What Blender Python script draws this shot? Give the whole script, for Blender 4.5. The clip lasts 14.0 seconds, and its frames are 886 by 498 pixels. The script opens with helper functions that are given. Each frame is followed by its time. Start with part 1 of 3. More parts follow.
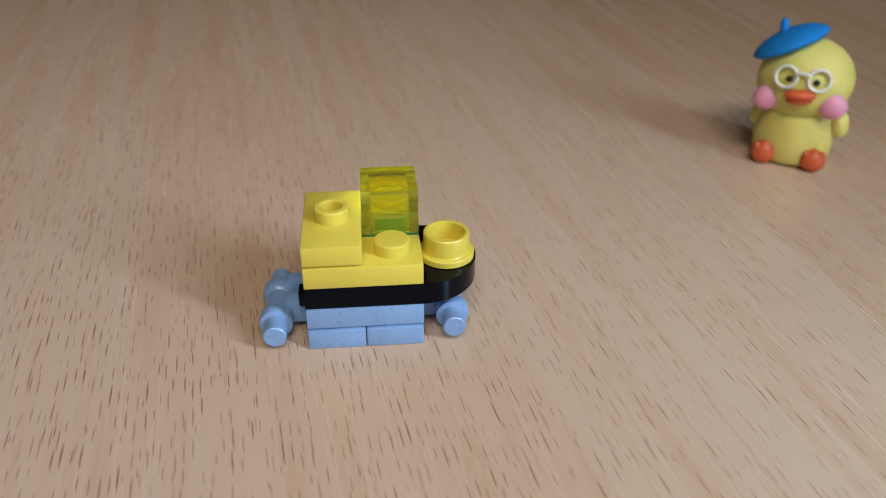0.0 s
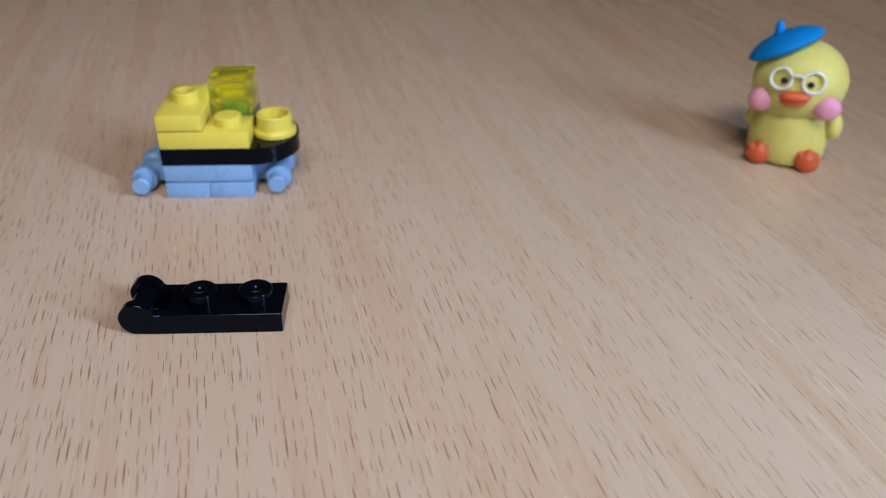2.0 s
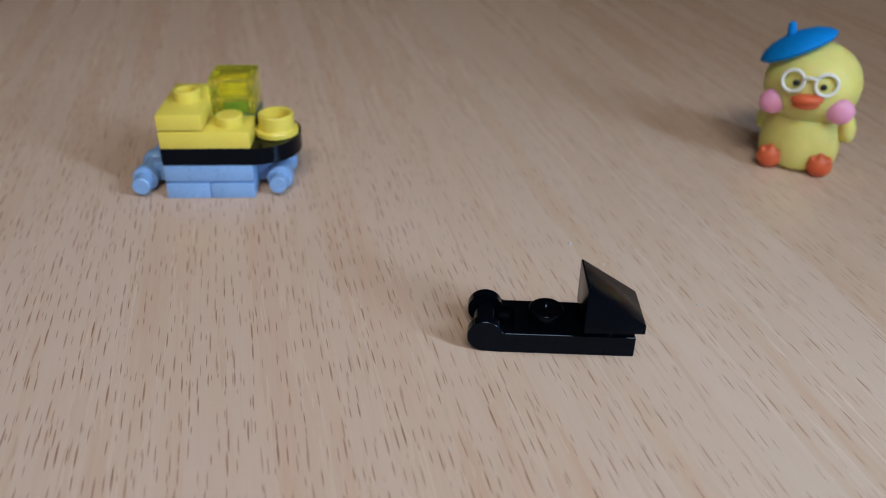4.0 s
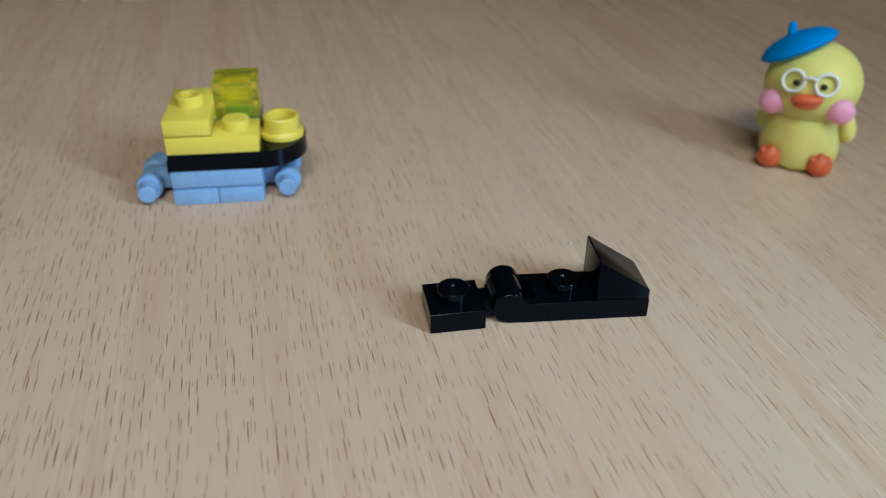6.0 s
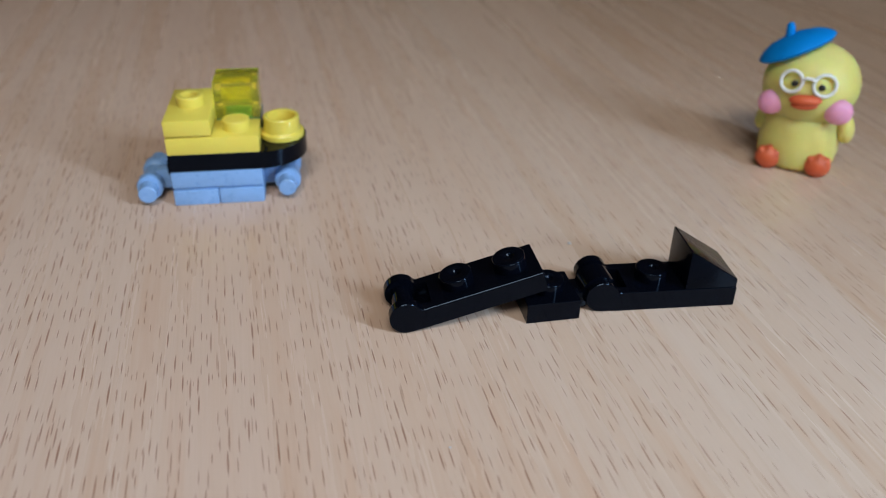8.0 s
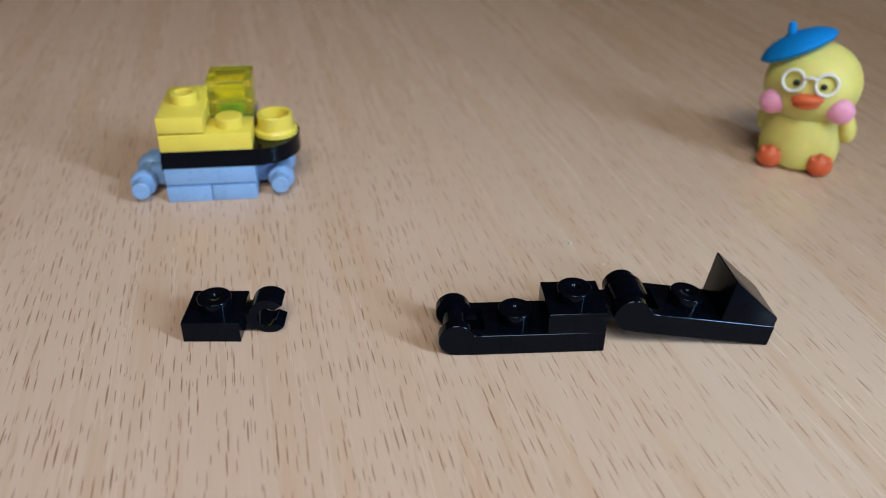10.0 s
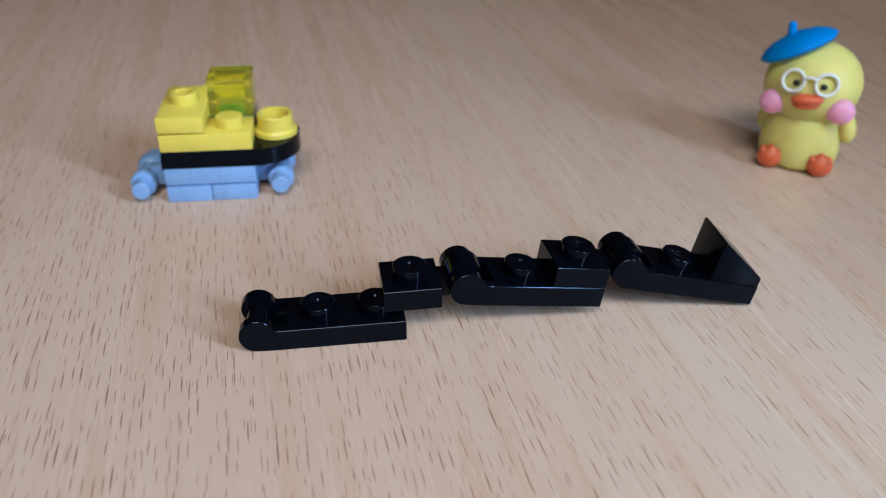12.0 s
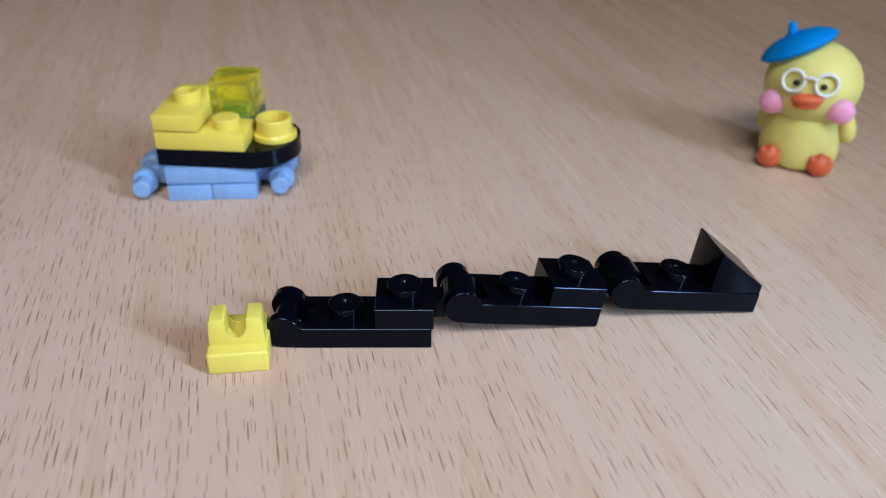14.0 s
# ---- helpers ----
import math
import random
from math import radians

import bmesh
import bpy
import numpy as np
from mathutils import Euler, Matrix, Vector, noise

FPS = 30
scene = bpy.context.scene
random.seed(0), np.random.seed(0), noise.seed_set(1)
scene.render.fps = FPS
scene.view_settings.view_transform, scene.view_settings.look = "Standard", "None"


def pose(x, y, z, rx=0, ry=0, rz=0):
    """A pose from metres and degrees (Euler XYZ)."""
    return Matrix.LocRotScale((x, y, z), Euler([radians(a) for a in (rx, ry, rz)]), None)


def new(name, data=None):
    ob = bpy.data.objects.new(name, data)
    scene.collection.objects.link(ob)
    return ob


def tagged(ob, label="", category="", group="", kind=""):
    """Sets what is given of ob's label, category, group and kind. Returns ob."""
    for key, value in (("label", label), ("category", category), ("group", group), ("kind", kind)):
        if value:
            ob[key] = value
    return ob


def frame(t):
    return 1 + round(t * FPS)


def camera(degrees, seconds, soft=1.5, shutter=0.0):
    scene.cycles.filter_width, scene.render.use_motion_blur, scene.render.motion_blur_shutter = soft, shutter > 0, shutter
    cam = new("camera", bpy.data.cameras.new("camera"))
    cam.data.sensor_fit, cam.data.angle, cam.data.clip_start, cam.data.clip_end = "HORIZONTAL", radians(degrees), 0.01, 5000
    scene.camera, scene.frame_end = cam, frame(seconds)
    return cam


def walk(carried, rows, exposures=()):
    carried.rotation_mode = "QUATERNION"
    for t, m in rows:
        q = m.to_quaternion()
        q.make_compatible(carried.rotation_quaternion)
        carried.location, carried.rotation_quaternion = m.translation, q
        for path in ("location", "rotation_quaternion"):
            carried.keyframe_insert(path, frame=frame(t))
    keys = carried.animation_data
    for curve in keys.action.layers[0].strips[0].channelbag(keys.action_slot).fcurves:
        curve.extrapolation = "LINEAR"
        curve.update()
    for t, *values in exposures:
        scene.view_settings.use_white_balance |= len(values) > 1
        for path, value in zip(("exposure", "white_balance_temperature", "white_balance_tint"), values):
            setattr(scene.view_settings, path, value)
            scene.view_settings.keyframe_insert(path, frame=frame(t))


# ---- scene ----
MM = 0.001
cam = camera(56.47, 14.0, soft=1.05)
cam.data.dof.use_dof = True
cam.data.dof.focus_distance = 0.1135
cam.data.dof.aperture_fstop = 22.0


def eye(x, y, z, rx, ry, rz):
    return pose(x * MM, y * MM, z * MM, rx, ry, rz)


REST = eye(0, 0, 71.56, 58.439, -0.546, 0.336)
EARLY = eye(-2.07, -2.27, 72.5, 58.388, -0.622, -0.747)
NEAR_REST = eye(-0.12, -0.18, 71.83, 58.387, -0.573, 0.292)
SET_BACK = eye(-0.2, -0.45, 71.72, 58.48, -0.599, 0.25)
walk(cam, [
    (0.0, eye(-1.3, -0.86, 71.46, 58.542, -0.297, -0.54)),
    (0.5, eye(-1.88, -1.42, 71.82, 58.493, -0.556, -0.719)),
    (1.0, eye(-2.29, -2.68, 72.81, 58.382, -0.693, -0.848)),
    (1.5, eye(-2.09, -2.29, 72.36, 58.472, -0.609, -0.808)),
    (2.0, EARLY), (2.067, EARLY), (2.1, REST), (3.2, REST),
    (5.3, NEAR_REST), (5.9, NEAR_REST), (6.0, REST), (6.067, REST), (6.2, SET_BACK), (8.1, SET_BACK),
    (8.2, REST), (14.0, REST),
], exposures=[
    (0, 0.07, 7900, 6), (0.5, 0.07, 7500, 7), (1, 0.09, 7150, 6), (1.5, 0.0, 6800, 7), (2, 0.24, 6900, 6),
    (2.5, 0.10, 7000, 7), (3, 0.24, 7950, 3), (3.1, 0.24, 7950, 3), (3.2, 0.06, 7350, 5), (5.3, 0.07, 6650, 6), (5.9, 0.07, 6650, 6), (6, 0.14, 6850, -6),
    (6.3, 0.14, 6850, -6), (6.4, 0.14, 6550, 6), (8, 0.22, 6750, 4), (10.4, 0.27, 7200, 3), (10.6, 0.27, 7200, 3), (10.9, 0.24, 6650, 7),
    (11.5, 0.27, 6650, 7), (12, 0.32, 6500, 5), (12.5, 0.30, 6450, 5), (13, 0.33, 6250, 5), (13.5, 0.45, 6200, 5), (14, 0.41, 6500, 7),
])

# ---- world and light ----
world = bpy.data.worlds.new("world")
scene.world = world
world.use_nodes = True
wn, wl = world.node_tree.nodes, world.node_tree.links
sky = wn.new("ShaderNodeTexSky")
sky.sky_type, sky.sun_disc = "NISHITA", False
sky.sun_elevation, sky.sun_rotation = radians(38), radians(200)
wn["Background"].inputs["Strength"].default_value = 0.12
wl.new(sky.outputs[0], wn["Background"].inputs["Color"])

WIN_Y, WIN_Z, WIN_W, WIN_H = -0.13, 0.263, 0.114, 0.40
WALL_X = 0.292
sun_data = bpy.data.lights.new("window_daylight", "AREA")
sun_data.shape, sun_data.size, sun_data.size_y = "RECTANGLE", WIN_H - 0.06, WIN_W - 0.06
sun_data.energy, sun_data.color = 2.6, (0.70, 1.005, 1.47)
daylight = new("window_daylight", sun_data)
daylight.matrix_basis = pose(WALL_X + 0.057, WIN_Y, WIN_Z, 0, 90, 0)
BACK_Y, BACK_X, BACK_Z, BACK_W, BACK_H = -0.42, 0.03, 0.785, 0.50, 0.44
back_data = bpy.data.lights.new("rear_window_daylight", "AREA")
back_data.shape, back_data.size, back_data.size_y = "RECTANGLE", BACK_W - 0.06, BACK_H - 0.06
back_data.energy, back_data.color = 6.85, (0.962, 0.995, 1.04)
back_light = new("rear_window_daylight", back_data)
back_light.matrix_basis = pose(BACK_X, BACK_Y - 0.03, BACK_Z, 90, 0, 0)


# ---- materials ----
def mat(name):
    m = bpy.data.materials.new(name)
    m.use_nodes = True
    nt = m.node_tree
    return m, nt.nodes, nt.links, nt.nodes["Principled BSDF"]


def mix(n, l, kind, a, b, fac):
    x = n.new("ShaderNodeMix")
    x.data_type, x.blend_type = "RGBA", kind
    for sock, v in ((x.inputs["Factor"], fac), (x.inputs["A"], a), (x.inputs["B"], b)):
        if isinstance(v, bpy.types.NodeSocket):
            l.new(v, sock)
        else:
            sock.default_value = v
    return x.outputs["Result"]


def ramp(n, l, src, stops):
    r = n.new("ShaderNodeValToRGB")
    el = r.color_ramp.elements
    while len(el) < len(stops):
        el.new(0.5)
    for e, (p, v) in zip(el, stops):
        e.position, e.color = p, (v, v, v, 1) if isinstance(v, (int, float)) else (*v, 1)
    l.new(src, r.inputs[0])
    return r.outputs[0]


def noise_tex(n, l, vec, scale, detail=4, rough=0.5):
    x = n.new("ShaderNodeTexNoise")
    x.inputs["Scale"].default_value, x.inputs["Detail"].default_value, x.inputs["Roughness"].default_value = scale, detail, rough
    l.new(vec, x.inputs["Vector"])
    return x.outputs["Fac"]


def mapped(n, l, src, scale, rot=(0, 0, 0), loc=(0, 0, 0)):
    x = n.new("ShaderNodeMapping")
    x.inputs["Scale"].default_value, x.inputs["Rotation"].default_value, x.inputs["Location"].default_value = scale, rot, loc
    l.new(src, x.inputs["Vector"])
    return x.outputs[0]


def math_node(n, l, op, a, b=None):
    x = n.new("ShaderNodeMath")
    x.operation = op
    for i, v in enumerate((a, b)):
        if isinstance(v, bpy.types.NodeSocket):
            l.new(v, x.inputs[i])
        elif v is not None:
            x.inputs[i].default_value = v
    return x.outputs[0]


def bump(n, l, p, height, strength, dist):
    b = n.new("ShaderNodeBump")
    b.inputs["Strength"].default_value, b.inputs["Distance"].default_value = strength, dist
    l.new(height, b.inputs["Height"])
    l.new(b.outputs[0], p.inputs["Normal"])


def plastic(name, color, rough=0.22, spread=0.06, grain=0.006, sss=0.0, coat=0.0, spec=0.5, sheen=(1.0, 1.0, 1.0)):
    """Moulded plastic: faint flow marks, fine scuffs and a slightly uneven gloss."""
    m, n, l, p = mat(name)
    co = n.new("ShaderNodeTexCoord").outputs["Object"]
    big = noise_tex(n, l, co, 260, 3)
    fine = noise_tex(n, l, co, 5200, 4, 0.6)
    low = tuple(c * (1 - spread) for c in color)
    high = tuple(min(1, c * (1 + spread)) for c in color)
    l.new(ramp(n, l, big, [(0.3, low), (0.7, high)]), p.inputs["Base Color"])
    scuff = noise_tex(n, l, mapped(n, l, co, (900, 5200, 900), (0.3, 0.2, 0.7)), 1.0, 5, 0.7)
    r = math_node(n, l, "ADD", rough, math_node(n, l, "MULTIPLY", scuff, 0.08))
    l.new(r, p.inputs["Roughness"])
    p.inputs["IOR"].default_value = 1.52
    p.inputs["Coat Weight"].default_value = coat
    if sss:
        p.inputs["Subsurface Weight"].default_value = sss
        p.inputs["Subsurface Radius"].default_value = (1.0, 0.55, 0.2)
        p.inputs["Subsurface Scale"].default_value = 0.003
    bump(n, l, p, fine, grain * 6, 0.00002)
    p.inputs["Specular Tint"].default_value = sheen + (1,)
    p.inputs["Specular IOR Level"].default_value = spec
    return m


def clear_plastic(name, color):
    m, n, l, p = mat(name)
    co = n.new("ShaderNodeTexCoord").outputs["Object"]
    l.new(ramp(n, l, noise_tex(n, l, co, 300, 2), [(0.3, tuple(c * 0.94 for c in color)), (0.7, color)]), p.inputs["Base Color"])
    p.inputs["Transmission Weight"].default_value = 0.93
    p.inputs["Roughness"].default_value = 0.04
    p.inputs["IOR"].default_value = 1.32
    return m


def beech(name):
    """Beech laminate: soft long bands along the grain and many short dark pore flecks."""
    m, n, l, p = mat(name)
    co = n.new("ShaderNodeTexCoord").outputs["Object"]
    turn = (0, 0, radians(-GRAIN))
    straight = mapped(n, l, co, (1, 1, 1), turn)
    wob = n.new("ShaderNodeTexNoise")
    wob.inputs["Scale"].default_value, wob.inputs["Detail"].default_value = 90, 3
    l.new(straight, wob.inputs["Vector"])
    vm = n.new("ShaderNodeVectorMath")
    vm.operation = "MULTIPLY_ADD"
    l.new(wob.outputs["Color"], vm.inputs[0])
    vm.inputs[1].default_value = (0.00035, 0.0004, 0)
    l.new(straight, vm.inputs[2])
    g = vm.outputs[0]
    bands = noise_tex(n, l, mapped(n, l, g, (150, 6, 1)), 1.0, 5, 0.62)
    wide = noise_tex(n, l, mapped(n, l, g, (22, 3, 1)), 1.0, 3, 0.5)
    fibre = noise_tex(n, l, mapped(n, l, g, (2600, 110, 1)), 1.0, 3, 0.6)
    base = ramp(n, l, bands, [(0.22, (0.52, 0.355, 0.255)), (0.42, (0.575, 0.425, 0.325)), (0.6, (0.59, 0.452, 0.36)), (0.8, (0.625, 0.485, 0.395))])
    base = mix(n, l, "MULTIPLY", base, ramp(n, l, wide, [(0.3, (0.95, 0.895, 0.845)), (0.7, (1.0, 1.0, 1.0))]), 1.0)
    base = mix(n, l, "MULTIPLY", base, ramp(n, l, fibre, [(0.28, (0.955, 0.945, 0.93)), (0.5, (0.985, 0.98, 0.975)), (0.72, (1.0, 1.0, 1.0))]), 1.0)
    rust = noise_tex(n, l, mapped(n, l, g, (330, 14, 1), (0, 0, 0), (2.3, 0.7, 0)), 1.0, 3, 0.55)
    base = mix(n, l, "MULTIPLY", base, ramp(n, l, rust, [(0.55, (1.0, 1.0, 1.0)), (0.70, (0.965, 0.915, 0.87))]), 1.0)
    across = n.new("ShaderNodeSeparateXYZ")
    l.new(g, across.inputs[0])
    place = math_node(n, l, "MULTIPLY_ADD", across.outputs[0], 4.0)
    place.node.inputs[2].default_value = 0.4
    # Left side redder, and darkened to put the light's falloff into the colour.
    tone_and_shade = ramp(n, l, place, [(0.05, (0.925, 0.835, 0.80)), (0.40, (1.005, 0.93, 0.91)), (0.62, (1.0, 0.975, 0.965))])
    base = mix(n, l, "MULTIPLY", base, tone_and_shade, 1.0)
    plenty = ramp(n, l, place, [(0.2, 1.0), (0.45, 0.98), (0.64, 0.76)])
    dark = None
    # cell width and length, share kept, half width and half length of the pore, strength, offset
    for w, long, keep, hw, hl, force, off in ((1.15, 5.0, 0.68, 0.13, 2.1, 0.88, 0.0), (1.05, 6.6, 0.17, 0.115, 2.3, 0.7, 3.7), (0.8, 3.0, 0.12, 0.11, 0.9, 0.65, 7.1)):
        v = n.new("ShaderNodeTexVoronoi")
        v.voronoi_dimensions, v.feature = "2D", "F1"
        v.inputs["Scale"].default_value, v.inputs["Randomness"].default_value = 1.0, 0.68
        cells = mapped(n, l, g, (1000 / w, 1000 / long, 1), (0, 0, 0), (off, off * 1.7, 0))
        l.new(cells, v.inputs["Vector"])
        sep = n.new("ShaderNodeSeparateColor")
        l.new(v.outputs["Color"], sep.inputs[0])
        away = n.new("ShaderNodeVectorMath")
        away.operation = "SUBTRACT"
        l.new(cells, away.inputs[0])
        l.new(v.outputs["Position"], away.inputs[1])
        oval = n.new("ShaderNodeVectorMath")
        oval.operation = "MULTIPLY"
        l.new(away.outputs[0], oval.inputs[0])
        oval.inputs[1].default_value = (w / hw, long / hl, 0)
        size = n.new("ShaderNodeVectorMath")
        size.operation = "LENGTH"
        l.new(oval.outputs[0], size.inputs[0])
        grow = math_node(n, l, "MULTIPLY_ADD", sep.outputs[2], 0.9)
        grow.node.inputs[2].default_value = 0.75
        shape = ramp(n, l, math_node(n, l, "MULTIPLY", size.outputs["Value"], grow), [(0.5, 1.0), (1.0, 0.0)])
        chosen = math_node(n, l, "LESS_THAN", sep.outputs[0], math_node(n, l, "MULTIPLY", plenty, keep))
        depth = math_node(n, l, "MULTIPLY_ADD", sep.outputs[1], 0.5 * force)
        depth.node.inputs[2].default_value = 0.5 * force
        one = math_node(n, l, "MULTIPLY", math_node(n, l, "MULTIPLY", shape, chosen), math_node(n, l, "MULTIPLY", depth, plenty))
        dark = one if dark is None else math_node(n, l, "MAXIMUM", dark, one)
    base = mix(n, l, "MIX", base, (0.23, 0.092, 0.048, 1), math_node(n, l, "MULTIPLY", dark, 0.95))
    l.new(base, p.inputs["Base Color"])
    l.new(ramp(n, l, bands, [(0.2, 0.23), (0.8, 0.32)]), p.inputs["Roughness"])
    p.inputs["Specular IOR Level"].default_value = 0.48
    p.inputs["IOR"].default_value = 1.48
    h = math_node(n, l, "SUBTRACT", math_node(n, l, "MULTIPLY", fibre, 0.08), dark)
    bump(n, l, p, h, 0.6, 0.00008)
    return m


def paint(name, color, scale=6.0):
    m, n, l, p = mat(name)
    co = n.new("ShaderNodeTexCoord").outputs["Object"]
    c = ramp(n, l, noise_tex(n, l, co, scale, 5), [(0.3, tuple(x * 0.92 for x in color)), (0.7, color)])
    l.new(c, p.inputs["Base Color"])
    p.inputs["Roughness"].default_value = 0.75
    bump(n, l, p, noise_tex(n, l, co, 140, 4), 0.2, 0.001)
    return m


GRAIN = 13.6
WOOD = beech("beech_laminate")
WALL = paint("wall_paint", (0.50, 0.47, 0.44))
# WALL's colour darkened: the room's dimness is put into the paint.
DIM_WALL = paint("shaded_wall_paint", (0.12, 0.078, 0.055))
CEIL = paint("ceiling_paint", (0.62, 0.62, 0.63))
FLOOR = paint("floor_boards", (0.22, 0.14, 0.09), 3.0)
FRAME = paint("window_paint", (0.75, 0.75, 0.74))
BLACK = plastic("black_plastic", (0.0015, 0.0020, 0.0042), 0.065, 0.1, spec=0.16, sheen=(0.55, 0.74, 1.0))
BLACK_SATIN = plastic("black_satin_plastic", (0.0014, 0.0020, 0.0042), 0.16, 0.15, grain=0.02, spec=0.07, sheen=(0.6, 0.78, 1.0))
YELLOW = plastic("yellow_plastic", (0.73, 0.565, 0.09), 0.2, 0.02, sss=0.1)
PALE_YELLOW = plastic("pale_yellow_plastic", (0.74, 0.61, 0.11), 0.25, 0.02, sss=0.1)
BLUE = plastic("pale_blue_plastic", (0.205, 0.35, 0.60), 0.24, 0.05)
GREEN = plastic("green_plastic", (0.0005, 0.085, 0.05), 0.25)
CLEAR = clear_plastic("clear_yellow_plastic", (0.90, 0.81, 0.13))
DUCK = plastic("pale_yellow_vinyl", (0.70, 0.635, 0.20), 0.48, 0.04, sss=0.7)
BERET = plastic("blue_vinyl", (0.001, 0.215, 0.64), 0.6, 0.05, spec=0.08)
PINK = plastic("pink_vinyl", (0.80, 0.34, 0.52), 0.45, 0.04, sss=0.3)
ORANGE = plastic("orange_vinyl", (0.62, 0.105, 0.035), 0.42, 0.05, sss=0.15)
WHITE = plastic("white_vinyl", (0.74, 0.74, 0.72), 0.4, 0.03)
PUPIL = plastic("black_vinyl", (0.012, 0.010, 0.009), 0.3)
CRUMB = paint("crumb", (0.50, 0.50, 0.52), 2000)


# ---- mesh helpers (millimetres) ----
def finish(bm, smooth=True):
    bmesh.ops.recalc_face_normals(bm, faces=bm.faces)
    bmesh.ops.scale(bm, vec=(MM, MM, MM), verts=bm.verts)
    me = bpy.data.meshes.new("mesh")
    bm.to_mesh(me)
    bm.free()
    if smooth:
        me.shade_smooth()
        me.set_sharp_from_angle(angle=radians(32))
    return me


def part(name, bm, material, parent=None, label=""):
    me = finish(bm)
    me.materials.append(material)
    ob = new(name, me)
    ob.parent = parent
    if label:
        ob["label"] = label
    return ob


def empty(name):
    ob = new(name)
    ob.empty_display_size = 0.005
    return ob


def box(bm, x0, x1, y0, y1, z0, z1, bev=0.14, seg=2):
    r = bmesh.ops.create_cube(bm, size=1)
    vs = r["verts"]
    bmesh.ops.scale(bm, vec=(x1 - x0, y1 - y0, z1 - z0), verts=vs)
    bmesh.ops.translate(bm, vec=((x0 + x1) / 2, (y0 + y1) / 2, (z0 + z1) / 2), verts=vs)
    if bev:
        es = list({e for v in vs for e in v.link_edges})
        bmesh.ops.bevel(bm, geom=es, offset=bev, segments=seg, profile=0.5, affect="EDGES")
    return bm


def lathe(bm, profile, m=None, n=40):
    """Turn (radius, height) pairs round the z axis, then place by m."""
    m = m or Matrix()
    rings = []
    for r, z in profile:
        if r < 1e-6:
            rings.append([bm.verts.new(m @ Vector((0, 0, z)))])
        else:
            rings.append([bm.verts.new(m @ Vector((r * math.cos(2 * math.pi * i / n), r * math.sin(2 * math.pi * i / n), z))) for i in range(n)])
    for a, b in zip(rings, rings[1:]):
        for i in range(n):
            j = (i + 1) % n
            if len(a) == 1 and len(b) > 1:
                bm.faces.new((a[0], b[i], b[j]))
            elif len(b) == 1 and len(a) > 1:
                bm.faces.new((a[i], a[j], b[0]))
            elif len(a) > 1:
                bm.faces.new((a[i], a[j], b[j], b[i]))
    return bm


def prism(bm, outline, m, depth, bev=0.0):
    """Extrude a closed outline of (x, y) along z by depth, then place by m."""
    lo = [bm.verts.new(m @ Vector((x, y, 0))) for x, y in outline]
    hi = [bm.verts.new(m @ Vector((x, y, depth))) for x, y in outline]
    fs = [bm.faces.new(lo), bm.faces.new(list(reversed(hi)))]
    for i in range(len(lo)):
        j = (i + 1) % len(lo)
        fs.append(bm.faces.new((lo[i], hi[i], hi[j], lo[j])))
    if bev:
        es = [e for f in fs[:2] for e in f.edges]
        bmesh.ops.bevel(bm, geom=es, offset=bev, segments=2, profile=0.5, affect="EDGES")
    return bm


def arc(cx, cy, r, a0, a1, n):
    return [(cx + r * math.cos(radians(a0 + (a1 - a0) * i / n)), cy + r * math.sin(radians(a0 + (a1 - a0) * i / n))) for i in range(n + 1)]


def at(x, y, z):
    return Matrix.Translation((x, y, z))


LIE = Matrix.Rotation(radians(-90), 4, "X")   # turns the z axis to +y
STAND = Matrix.Rotation(radians(90), 4, "X")  # outline in x, z; depth towards -y


def ball(bm, c, r, rot=None, n=32, rows=16):
    """An ellipsoid at c with radii r."""
    m = Matrix.Translation(c) @ (rot or Matrix()) @ Matrix.Diagonal((*r, 1))
    prof = [(math.sin(math.pi * i / rows), -math.cos(math.pi * i / rows)) for i in range(rows + 1)]
    prof[0], prof[-1] = (0, -1), (0, 1)
    return lathe(bm, prof, m, n)


def stud_profile(hollow=0.0, r=2.42, h=1.85, pit=True):
    top = [(r, 0)] + arc(r - 0.26, h - 0.26, 0.26, 0, 90, 5)
    if hollow:
        return top + [(hollow + 0.12, h), (hollow, h - 0.12), (hollow, 0.1), (0, 0.1)]
    if not pit:
        return top + [(0, h)]
    return top + [(0.86, h), (0.78, h - 0.04), (0.66, h - 0.16), (0.5, h - 0.36), (0.28, h - 0.5), (0.1, h - 0.54), (0, h - 0.54)]


# ---- setting ----
def structure(name, bm, material, label):
    ob = part(name, bm, material)
    return tagged(ob, label, kind="structure")


